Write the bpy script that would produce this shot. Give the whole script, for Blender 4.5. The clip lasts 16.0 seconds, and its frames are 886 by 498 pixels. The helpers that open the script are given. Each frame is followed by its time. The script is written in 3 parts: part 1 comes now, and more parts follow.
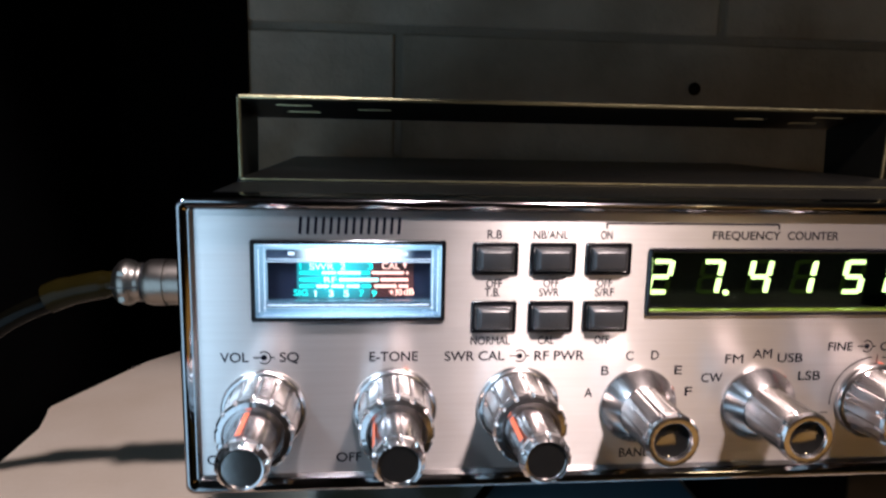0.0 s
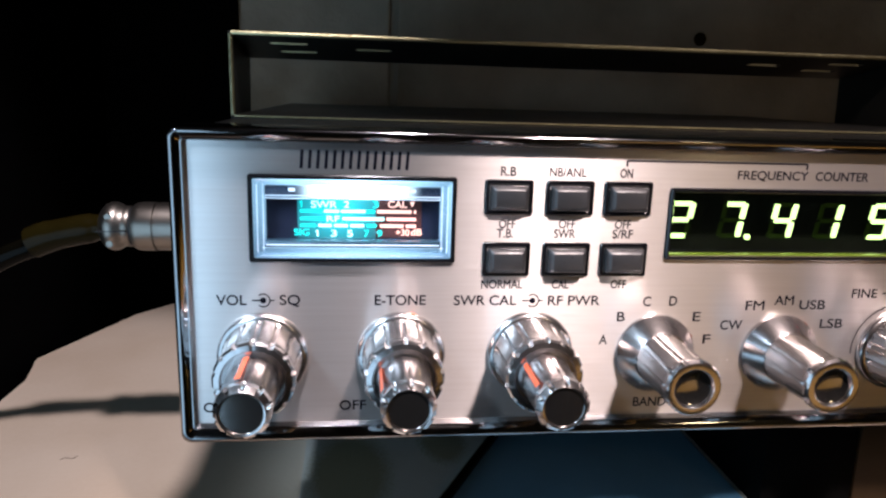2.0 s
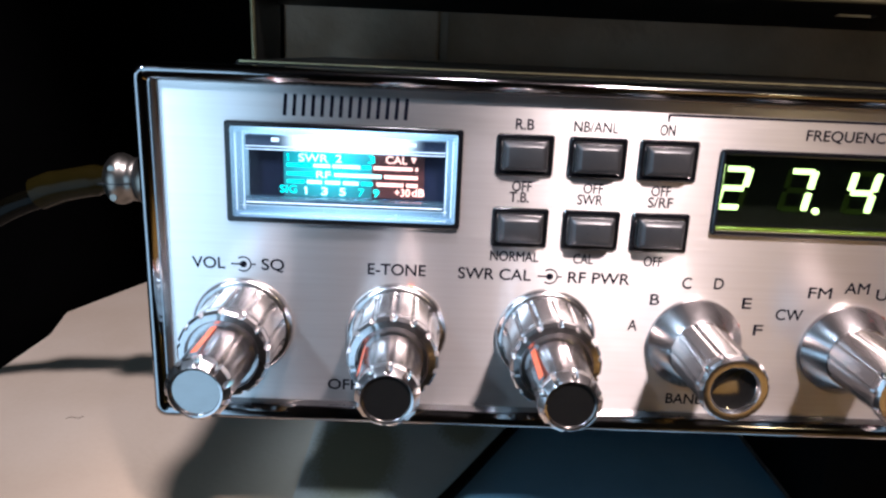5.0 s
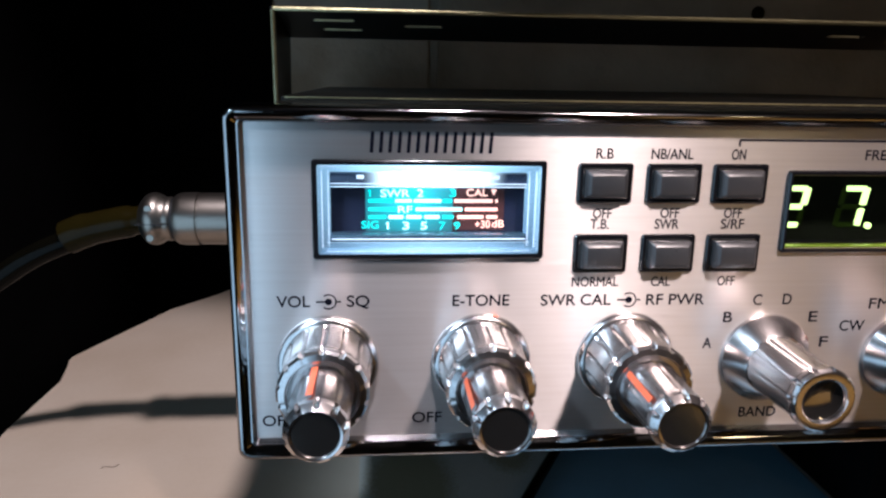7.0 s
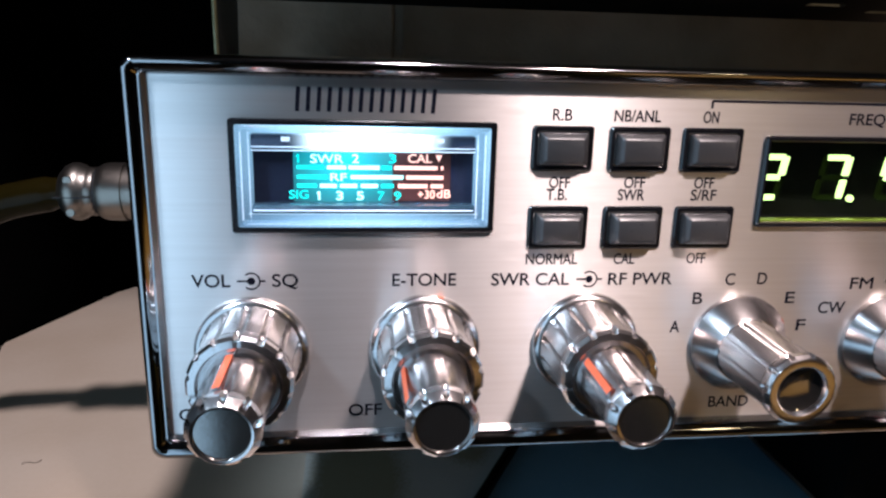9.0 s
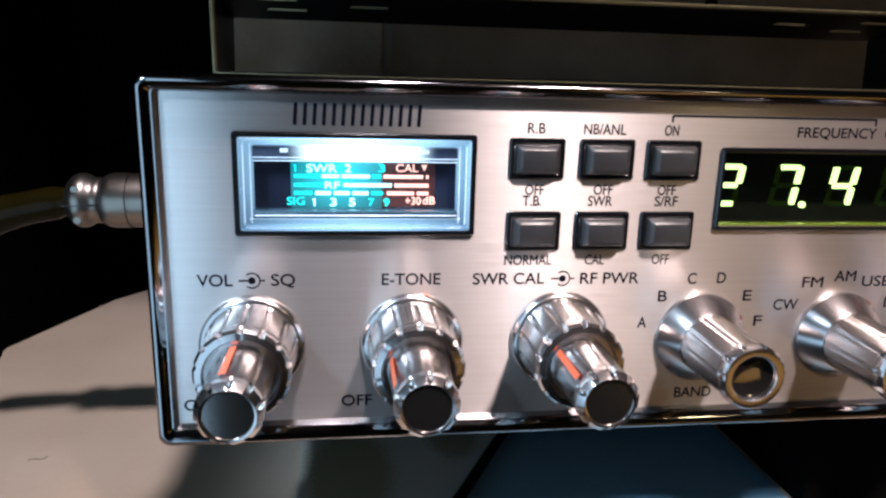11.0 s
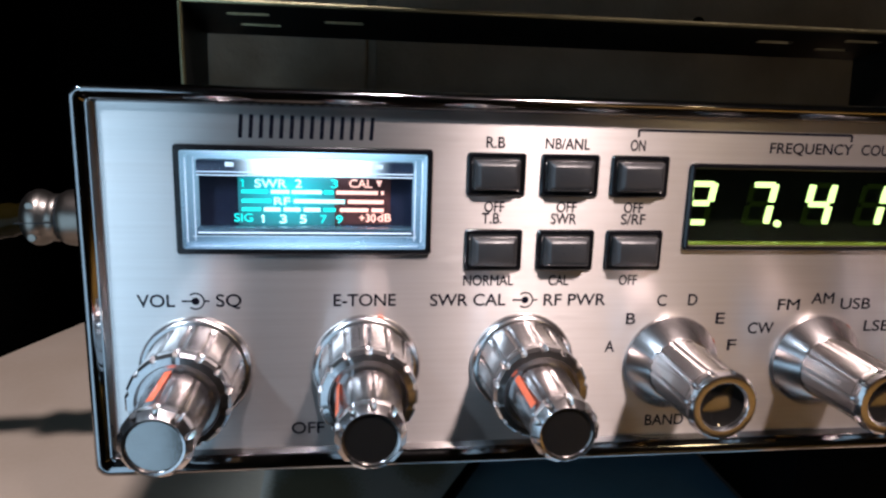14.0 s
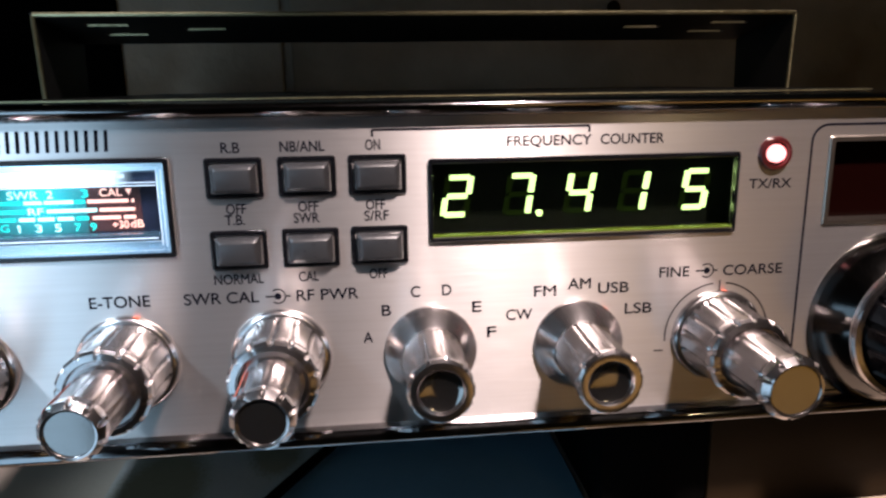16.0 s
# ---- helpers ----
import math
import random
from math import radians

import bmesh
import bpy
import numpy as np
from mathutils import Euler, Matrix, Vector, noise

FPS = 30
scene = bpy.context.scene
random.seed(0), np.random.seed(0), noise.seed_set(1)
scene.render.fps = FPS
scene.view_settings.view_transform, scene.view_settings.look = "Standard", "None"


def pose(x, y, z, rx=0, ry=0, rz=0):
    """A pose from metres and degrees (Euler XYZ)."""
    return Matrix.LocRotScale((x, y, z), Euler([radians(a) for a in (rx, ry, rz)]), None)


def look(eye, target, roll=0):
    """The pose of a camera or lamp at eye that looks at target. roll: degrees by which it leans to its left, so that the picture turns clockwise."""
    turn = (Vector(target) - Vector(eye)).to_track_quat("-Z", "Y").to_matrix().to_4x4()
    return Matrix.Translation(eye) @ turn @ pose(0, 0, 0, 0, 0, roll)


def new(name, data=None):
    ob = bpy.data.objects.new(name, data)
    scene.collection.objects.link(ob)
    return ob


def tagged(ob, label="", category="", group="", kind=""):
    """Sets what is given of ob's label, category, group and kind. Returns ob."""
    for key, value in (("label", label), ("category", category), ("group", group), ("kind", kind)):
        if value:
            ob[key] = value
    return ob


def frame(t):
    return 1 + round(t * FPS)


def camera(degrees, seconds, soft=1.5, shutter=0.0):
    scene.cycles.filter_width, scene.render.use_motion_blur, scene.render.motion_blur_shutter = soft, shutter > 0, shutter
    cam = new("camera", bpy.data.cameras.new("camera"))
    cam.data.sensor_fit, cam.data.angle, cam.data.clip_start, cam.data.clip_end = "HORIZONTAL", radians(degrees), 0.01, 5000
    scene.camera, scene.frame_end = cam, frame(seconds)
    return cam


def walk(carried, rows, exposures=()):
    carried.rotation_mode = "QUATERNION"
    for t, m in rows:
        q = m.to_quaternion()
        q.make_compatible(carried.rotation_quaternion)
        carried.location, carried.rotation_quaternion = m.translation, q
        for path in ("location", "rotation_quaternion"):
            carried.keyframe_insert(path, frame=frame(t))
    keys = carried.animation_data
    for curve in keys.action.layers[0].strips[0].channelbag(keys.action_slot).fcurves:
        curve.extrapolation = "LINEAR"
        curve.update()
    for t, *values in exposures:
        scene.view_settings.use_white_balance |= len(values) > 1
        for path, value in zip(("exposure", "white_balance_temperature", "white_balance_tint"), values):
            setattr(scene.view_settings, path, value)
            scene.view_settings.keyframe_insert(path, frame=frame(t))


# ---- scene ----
cam = camera(64.0, 16.0, soft=2.4, shutter=0.25)
PATH = [
    (0, (0.02856, -0.16679, 0.07616), (0.03053, -0.14716, 0.07283), 1.2),
    (0.5, (0.03083, -0.16788, 0.07021), (0.03292, -0.14846, 0.06594), 2.1),
    (1, (0.02892, -0.16337, 0.06870), (0.03128, -0.14395, 0.06456), 2.4),
    (1.5, (0.02403, -0.15929, 0.07028), (0.02612, -0.13980, 0.06633), 1.6),
    (2, (0.02462, -0.15766, 0.06868), (0.02692, -0.13828, 0.06434), 1.8),
    (2.5, (0.01995, -0.15714, 0.07046), (0.02195, -0.13764, 0.06647), 2.0),
    (3, (0.02128, -0.15504, 0.07062), (0.02339, -0.13557, 0.06659), 1.7),
    (3.5, (0.03008, -0.15255, 0.07048), (0.03218, -0.13302, 0.06671), 1.5),
    (4, (0.04511, -0.14413, 0.06419), (0.04609, -0.12464, 0.05980), 1.8),
    (4.2, (0.04603, -0.14271, 0.06353), (0.04601, -0.12344, 0.05818), 1.7),
    (6.3, (0.02326, -0.13321, 0.06490), (0.02528, -0.11394, 0.05995), 1.5),
    (6.5, (0.02111, -0.13383, 0.06505), (0.02337, -0.11457, 0.06017), 0.5),
    (7, (0.01317, -0.13805, 0.06560), (0.01493, -0.11869, 0.06090), 1.0),
    (7.5, (0.01987, -0.12988, 0.06232), (0.02234, -0.11062, 0.05753), 1.2),
    (8, (0.02122, -0.12636, 0.06071), (0.02371, -0.10705, 0.05613), 1.2),
    (8.5, (0.02213, -0.12501, 0.06021), (0.02474, -0.10573, 0.05555), 1.3),
    (8.7, (0.02184, -0.12397, 0.06010), (0.02416, -0.10475, 0.05508), 1.5),
    (10.8, (0.02187, -0.13220, 0.06066), (0.02479, -0.11313, 0.05538), 2.0),
    (11, (0.02142, -0.13590, 0.06113), (0.02405, -0.11666, 0.05635), 1.6),
    (11.5, (0.02175, -0.13620, 0.06107), (0.02458, -0.11693, 0.05652), 1.8),
    (12, (0.01870, -0.12814, 0.05872), (0.02139, -0.10891, 0.05394), 2.1),
    (12.5, (0.01697, -0.12024, 0.05707), (0.01975, -0.10101, 0.05234), 2.1),
    (13, (0.01925, -0.12049, 0.05882), (0.02200, -0.10121, 0.05426), 1.7),
    (13.5, (0.02464, -0.12700, 0.05939), (0.02742, -0.10769, 0.05497), 1.7),
    (14, (0.03052, -0.13058, 0.05956), (0.03318, -0.11121, 0.05535), 1.8),
    (14.5, (0.04026, -0.13031, 0.05924), (0.04278, -0.11094, 0.05497), 1.3),
    (15, (0.05511, -0.13098, 0.05929), (0.05782, -0.11165, 0.05495), 0.6),
    (15.5, (0.06773, -0.13823, 0.06056), (0.07015, -0.11890, 0.05602), 0.2),
    (16, (0.08407, -0.14271, 0.06303), (0.08613, -0.12334, 0.05850), -0.8),
]
walk(cam, [(t, look(eye, target, roll)) for t, eye, target, roll in PATH],
     [(0.0, -0.04, 6080, 10.5), (3.5, -0.08, 5980, 10.5), (4.1, 0.08, 5750, 10.0), (6.3, -0.12, 5970, 10.5), (8.5, -0.24, 5970, 10.5),
      (11.5, -0.28, 6070, 10.5), (13.0, -0.44, 6120, 10.5), (15.5, -0.44, 6120, 10.5), (16.0, -0.32, 6120, 10.5)])

# ---------------------------------------------------------------- light
# All plan numbers below are in centimetres; U turns them into metres.
U = 0.01
world = bpy.data.worlds.new("room_world")
world.use_nodes = True
world.node_tree.nodes["Background"].inputs[0].default_value = (0.6, 0.55, 0.5, 1)
world.node_tree.nodes["Background"].inputs[1].default_value = 0.006
scene.world = world


def area_lamp(name, eye, target, sx, sy, watts, color, shape="RECTANGLE"):
    data = bpy.data.lights.new(name, "AREA")
    data.shape, data.size, data.size_y = shape, sx * U, sy * U
    data.energy, data.color = watts, color
    ob = new(name, data)
    ob.matrix_world = look([c * U for c in eye], [c * U for c in target])
    return ob


def shaded_lamp(name, eye, target, watts, cone, blend, radius, color):
    """A lamp in a deep shade: light leaves it in a cone."""
    data = bpy.data.lights.new(name, "SPOT")
    data.energy, data.color, data.shadow_soft_size = watts, color, radius * U
    data.spot_size, data.spot_blend = radians(cone), blend
    ob = new(name, data)
    ob.matrix_world = look([c * U for c in eye], [c * U for c in target])
    return ob


shaded_lamp("overhead_lamp_light", (5, -15, 58), (-8, 8, -5), 19, 25, 0.6, 2.4, (1.0, 0.88, 0.90))
shaded_lamp("desk_lamp_light", (21, -33, 47), (22, -10, 0), 47, 54, 0.65, 2.2, (1.0, 0.785, 0.715))
area_lamp("room_lamp_light", (34, -42, 24), (8, 0, 3), 3, 3, 0.07, (1.0, 0.74, 0.40), "ELLIPSE")
shaded_lamp("side_lamp_light", (-16, -20, 24), (2.0, 0, 3.4), 6.0, 23, 0.6, 1.4, (0.68, 0.85, 1.0))
area_lamp("screen_light", (-13.9, -15, -1), (1.3, 0, 1), 25, 22, 0.33, (0.52, 0.78, 1.0))


# ---------------------------------------------------------------- materials
def material(name, color, rough=0.5, metal=0.0, emit=None, strength=0.0):
    m = bpy.data.materials.new(name)
    m.use_nodes = True
    p = m.node_tree.nodes["Principled BSDF"]
    p.inputs["Base Color"].default_value = (*color, 1)
    p.inputs["Roughness"].default_value = rough
    p.inputs["Metallic"].default_value = metal
    if emit:
        p.inputs["Emission Color"].default_value = (*emit, 1)
        p.inputs["Emission Strength"].default_value = strength
    return m


def worn(m, scale=40.0, amount=0.25, fine=900.0, bump=0.15, stretch=(1, 1, 1), rough_spread=0.15, dist=0.0004, tint=(0.6, 0.55, 0.5)):
    """Two scales of variation: broad stains in the colour and roughness, fine grain in the relief."""
    t = m.node_tree
    n, l = t.nodes, t.links
    p = n["Principled BSDF"]
    base = tuple(p.inputs["Base Color"].default_value)
    co = n.new("ShaderNodeTexCoord")
    mp = n.new("ShaderNodeMapping")
    mp.inputs["Scale"].default_value = stretch
    l.new(co.outputs["Object"], mp.inputs["Vector"])
    a = n.new("ShaderNodeTexNoise")
    a.inputs["Scale"].default_value, a.inputs["Detail"].default_value = scale, 5
    b = n.new("ShaderNodeTexNoise")
    b.inputs["Scale"].default_value, b.inputs["Detail"].default_value = fine, 3
    l.new(mp.outputs[0], a.inputs["Vector"])
    l.new(mp.outputs[0], b.inputs["Vector"])
    r = n.new("ShaderNodeValToRGB")
    r.color_ramp.elements[0].position, r.color_ramp.elements[1].position = 0.35, 0.7
    r.color_ramp.elements[0].color = base
    r.color_ramp.elements[1].color = (*[c * ((1 - amount) + amount * k) for c, k in zip(base, tint)], 1)
    l.new(a.outputs["Fac"], r.inputs["Fac"])
    l.new(r.outputs["Color"], p.inputs["Base Color"])
    mr = n.new("ShaderNodeMapRange")
    ro = p.inputs["Roughness"].default_value
    mr.inputs["To Min"].default_value, mr.inputs["To Max"].default_value = max(0.02, ro - rough_spread), min(1, ro + rough_spread)
    l.new(b.outputs["Fac"], mr.inputs["Value"])
    l.new(mr.outputs[0], p.inputs["Roughness"])
    bp = n.new("ShaderNodeBump")
    bp.inputs["Strength"].default_value, bp.inputs["Distance"].default_value = bump, dist
    l.new(b.outputs["Fac"], bp.inputs["Height"])
    l.new(bp.outputs[0], p.inputs["Normal"])
    return m


CHROME = worn(material("chrome", (0.56, 0.53, 0.525), 0.22, 1.0), 300, 0.15, 2500, 0.05, rough_spread=0.05, dist=0.0001)
BEZEL = worn(material("chrome_trim", (0.33, 0.325, 0.33), 0.08, 1.0), 200, 0.2, 1500, 0.02, rough_spread=0.03, dist=0.0001)
PANEL = worn(material("brushed_aluminium", (0.74, 0.71, 0.69), 0.33, 0.92), 60, 0.14, 260, 0.035, (0.5, 20, 24), 0.06, 0.0001)
# brushed from side to side: lights smear up and down
grain = PANEL.node_tree.nodes.new("ShaderNodeCombineXYZ")
grain.inputs[2].default_value = 1.0
PANEL.node_tree.links.new(grain.outputs[0], PANEL.node_tree.nodes["Principled BSDF"].inputs["Tangent"])
PANEL.node_tree.nodes["Principled BSDF"].inputs["Anisotropic"].default_value = 0.9
CASE = worn(material("black_crackle_paint", (0.005, 0.005, 0.0045), 0.36), 60, 0.4, 1800, 0.3, dist=0.0002)
BRACKET = worn(material("bracket_black_paint", (0.022, 0.021, 0.018), 0.38), 60, 0.4, 1800, 0.2, dist=0.0002)
BARE = worn(material("bare_steel_edge", (0.52, 0.48, 0.28), 0.35, 1.0), 150, 0.5, 900, 0.2)
INK = material("printed_ink", (0.005, 0.005, 0.009), 0.7)
INK.node_tree.nodes["Principled BSDF"].inputs["Specular IOR Level"].default_value = 0.02
GLOSS_BLACK = worn(material("glossy_black_plastic", (0.004, 0.004, 0.005), 0.15), 200, 0.3, 1500, 0.06, rough_spread=0.04)
KNOB_BLACK = worn(material("black_knob_plastic", (0.003, 0.003, 0.0035), 0.13), 200, 0.3, 1500, 0.05, rough_spread=0.04)
KNOB_BLACK.node_tree.nodes["Principled BSDF"].inputs["Specular IOR Level"].default_value = 0.22
MATT_BLACK = worn(material("matt_black_plastic", (0.012, 0.012, 0.012), 0.5), 200, 0.3, 1500, 0.1)
BUTTON = worn(material("grey_button_plastic", (0.021, 0.021, 0.022), 0.34), 250, 0.4, 1600, 0.07, tint=(1.5, 1.5, 1.45))
DARK_CHROME = worn(material("dark_chrome", (0.10, 0.098, 0.095), 0.14, 1.0), 200, 0.2, 1500, 0.04, rough_spread=0.05, dist=0.0001)
CAP = worn(material("dark_cap_metal", (0.29, 0.28, 0.27), 0.11, 0.98), 500, 0.1, 2500, 0.02, rough_spread=0.04)
ORANGE = material("orange_pointer_paint", (0.72, 0.13, 0.05), 0.5)
WINDOW = material("display_filter", (0.003, 0.004, 0.0025), 0.25)
WINDOW.node_tree.nodes["Principled BSDF"].inputs["Specular IOR Level"].default_value = 0.05
# the green is the digits' reflected light, put into the ledge's colour
LEDGE = material("ledge_digit_reflection", (0.075, 0.115, 0.012), 0.25)
LIT = material("lit_green_segment", (0.1, 0.2, 0.02), 0.5, 0, (0.72, 1.0, 0.32), 3.3)
# unlit segments are given a faint glow so that they show
UNLIT = material("unlit_segment_faint_glow", (0.003, 0.007, 0.001), 0.6, 0, (0.05, 0.085, 0.01), 0.13)
UNLIT.node_tree.nodes["Principled BSDF"].inputs["Specular IOR Level"].default_value = 0.0
TRAY = worn(material("glowing_meter_plastic", (0.06, 0.11, 0.17), 0.05), 200, 0.2, 1200, 0.05, rough_spread=0.03)
def backlit(m, x, z, reach, color, strength, flat=1.9):
    """Glow put into a plate as if a lamp stood behind it: brightest at (x, z), fading over reach."""
    t = m.node_tree
    co, mp, gr, mu = [t.nodes.new(k) for k in ("ShaderNodeTexCoord", "ShaderNodeMapping", "ShaderNodeTexGradient", "ShaderNodeMath")]
    gr.gradient_type, mu.operation = "QUADRATIC_SPHERE", "MULTIPLY"
    mp.inputs["Scale"].default_value = (1 / (reach * U), 0, flat / (reach * U))
    mp.inputs["Location"].default_value = (-x / reach, 0, -flat * z / reach)
    t.links.new(co.outputs["Object"], mp.inputs["Vector"])
    t.links.new(mp.outputs[0], gr.inputs["Vector"])
    t.links.new(gr.outputs["Fac"], mu.inputs[0])
    mu.inputs[1].default_value = strength
    p = t.nodes["Principled BSDF"]
    p.inputs["Emission Color"].default_value = (*color, 1)
    t.links.new(mu.outputs[0], p.inputs["Emission Strength"])
    return m


SCALE = worn(material("navy_meter_scale", (0.010, 0.014, 0.030), 0.5), 400, 0.4, 1500, 0.05)
SCALE.node_tree.nodes["Principled BSDF"].inputs["Specular IOR Level"].default_value = 0.1
LIT_SCALE = backlit(worn(material("lit_teal_scale", (0.010, 0.03, 0.04), 0.5), 400, 0.4, 1500, 0.05), 1.95, 4.15, 1.75, (0.02, 0.50, 0.58), 3.4, 1.2)
RED_SCALE = backlit(worn(material("maroon_scale", (0.05, 0.012, 0.012), 0.5), 400, 0.4, 1500, 0.05), 2.6, 4.2, 1.8, (0.35, 0.10, 0.12), 0.08, 1.3)
# edges and tray glow by themselves in place of the lamp light they carry
EDGE = backlit(material("glowing_plastic_edge", (0.5, 0.6, 0.7), 0.1), 2.3, 4.7, 4.4, (0.55, 0.80, 1.0), 2.6, 1.1)
backlit(TRAY, 2.3, 4.98, 3.7, (0.42, 0.74, 1.0), 4.4, 1.0)
TRAY.node_tree.nodes["Principled BSDF"].inputs["IOR"].default_value = 2.1
TRAY.node_tree.nodes["Principled BSDF"].inputs["Specular IOR Level"].default_value = 1.0
TEAL = material("teal_scale_print", (0.02, 0.4, 0.35), 0.5, 0, (0.02, 0.85, 0.78), 1.9)
# the teal print again, made whiter where the meter lamp shines strongest
PALE = material("lamp_lit_teal_print", (0.3, 0.7, 0.65), 0.5, 0, (0.50, 1.0, 0.97), 2.7)
RED = material("red_scale_print", (0.8, 0.3, 0.2), 0.5, 0, (1.0, 0.66, 0.58), 1.9)
GLOW = backlit(material("meter_lamp_diffuser", (0.03, 0.045, 0.08), 0.3), 2.40, 4.74, 1.5, (0.66, 0.88, 1.0), 34.0, 1.3)
# tabs glow by themselves to give two bright spots
TAB = material("glowing_tab", (0.5, 0.6, 0.7), 0.2, 0, (0.72, 0.90, 1.0), 1.1)
FLOOR = worn(material("glossy_clear_floor", (0.03, 0.06, 0.09), 0.06), 200, 0.2, 900, 0.04, rough_spread=0.03)
FLOOR.node_tree.nodes["Principled BSDF"].inputs["IOR"].default_value = 1.9
LED = material("red_led_lens", (0.7, 0.05, 0.05), 0.2, 0, (1.0, 0.36, 0.34), 3.4)
REDWIN = material("dark_red_window", (0.004, 0.0007, 0.0005), 0.2)
REDWIN.node_tree.nodes["Principled BSDF"].inputs["Specular IOR Level"].default_value = 0.15
NICKEL = worn(material("satin_nickel", (0.29, 0.26, 0.225), 0.36, 1.0), 120, 0.3, 700, 0.02, rough_spread=0.05, dist=0.0001)
RUBBER = worn(material("dark_cable_sheath", (0.003, 0.0026, 0.0015), 0.13), 100, 0.3, 500, 0.03, rough_spread=0.04, dist=0.0002)
SLEEVE = worn(material("amber_sleeve", (0.014, 0.010, 0.002), 0.2), 120, 0.5, 500, 0.05, rough_spread=0.06, dist=0.0002)
CREAM = worn(material("cream_board", (0.50, 0.41, 0.32), 0.6), 14, 0.65, 500, 0.25, tint=(0.75, 0.68, 0.6))
AMBER = worn(material("amber_wood", (0.165, 0.10, 0.011), 0.5), 30, 0.6, 300, 0.2, (0.15, 1, 1))
BROWN = worn(material("dark_brown_wood", (0.018, 0.011, 0.005), 0.55), 40, 0.5, 400, 0.2, (0.2, 1, 1))
# dull black for the added shapes that fill black areas
BLACKBOX = worn(material("dull_black_fill", (0.0025, 0.0025, 0.0025), 0.8), 50, 0.4, 900, 0.2)
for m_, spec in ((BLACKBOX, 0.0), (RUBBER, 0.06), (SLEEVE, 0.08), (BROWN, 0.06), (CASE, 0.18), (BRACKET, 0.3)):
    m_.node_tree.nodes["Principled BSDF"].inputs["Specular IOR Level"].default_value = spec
PAPER = worn(material("white_card", (0.48, 0.45, 0.40), 0.7), 40, 0.3, 700, 0.1)
STAINED = worn(material("patched_card", (0.48, 0.45, 0.40), 0.7), 40, 0.3, 700, 0.1)


def patches(m, spots, color):
    """Round printed patches with soft, uneven edges. spots: x, y and the two radii."""
    t = m.node_tree
    n, l = t.nodes, t.links
    p = n["Principled BSDF"]
    co, no, ad = n.new("ShaderNodeTexCoord"), n.new("ShaderNodeTexNoise"), n.new("ShaderNodeMixRGB")
    no.inputs["Scale"].default_value = 90
    ad.blend_type, ad.inputs[0].default_value = "ADD", 0.006
    l.new(co.outputs["Object"], ad.inputs[1])
    l.new(no.outputs["Color"], ad.inputs[2])
    last = p.inputs["Base Color"].links[0].from_socket
    for x, y, rx, ry in spots:
        mp, gr, mr, mx = [n.new(k) for k in ("ShaderNodeMapping", "ShaderNodeTexGradient", "ShaderNodeMapRange", "ShaderNodeMixRGB")]
        gr.gradient_type = "SPHERICAL"
        mp.inputs["Scale"].default_value = (1 / (rx * 2 * U), 1 / (ry * 2 * U), 0)
        mp.inputs["Location"].default_value = (-(x + 0.3) / (rx * 2), -(y + 0.3) / (ry * 2), 0)
        mr.inputs["From Min"].default_value, mr.inputs["From Max"].default_value = 0.40, 0.62
        mr.inputs["To Max"].default_value = 0.75
        l.new(ad.outputs[0], mp.inputs["Vector"])
        l.new(mp.outputs[0], gr.inputs["Vector"])
        l.new(gr.outputs["Fac"], mr.inputs["Value"])
        l.new(mr.outputs[0], mx.inputs[0])
        l.new(last, mx.inputs[1])
        mx.inputs[2].default_value = (*color, 1)
        last = mx.outputs[0]
    l.new(last, p.inputs["Base Color"])


patches(STAINED, ((2.15, 4.6, 1.25, 2.6), (5.3, 6.6, 0.8, 1.5)), (0.20, 0.17, 0.075))
BLUE = worn(material("blue_card", (0.17, 0.31, 0.42), 0.65), 40, 0.3, 700, 0.1)
BLOCK = worn(material("painted_block", (0.62, 0.55, 0.435), 0.85), 13, 0.9, 160, 0.6, dist=0.002, tint=(0.45, 0.40, 0.34))
MORTAR = worn(material("mortar", (0.38, 0.34, 0.27), 0.95), 20, 0.4, 200, 0.6, dist=0.002)
ROOM = worn(material("dim_room_paint", (0.46, 0.42, 0.37), 0.9), 3, 0.3, 60, 0.2)
GLASS = bpy.data.materials.new("clear_plastic_pane")
GLASS.use_nodes = True
gp = GLASS.node_tree.nodes["Principled BSDF"]
gp.inputs["Transmission Weight"].default_value, gp.inputs["Roughness"].default_value, gp.inputs["IOR"].default_value = 1.0, 0.02, 1.15


# ---------------------------------------------------------------- mesh tools
def part(name, bm, mat, parent=None, label="", sharp=35):
    bmesh.ops.recalc_face_normals(bm, faces=bm.faces[:])
    for v in bm.verts:
        v.co *= U
    me = bpy.data.meshes.new(name)
    bm.to_mesh(me)
    bm.free()
    me.materials.append(mat)
    for f in me.polygons:
        f.use_smooth = True
    me.set_sharp_from_angle(angle=radians(sharp))
    ob = new(name, me)
    if parent:
        ob.parent = parent
    if label:
        ob["label"] = label
    return ob


def empty(name, parent=None):
    ob = new(name)
    ob.empty_display_size = 0.01
    if parent:
        ob.parent = parent
    return ob


def box(x0, x1, y0, y1, z0, z1, bevel=0.0, bm=None, seg=2):
    bm = bm or bmesh.new()
    made = bmesh.ops.create_cube(bm, size=1)["verts"]
    for v in made:
        v.co = ((x0 + x1) / 2 + v.co.x * (x1 - x0), (y0 + y1) / 2 + v.co.y * (y1 - y0), (z0 + z1) / 2 + v.co.z * (z1 - z0))
    if bevel:
        edges = list({e for v in made for e in v.link_edges})
        bmesh.ops.bevel(bm, geom=edges, offset=bevel, segments=seg, affect="EDGES", profile=0.5)
    return bm


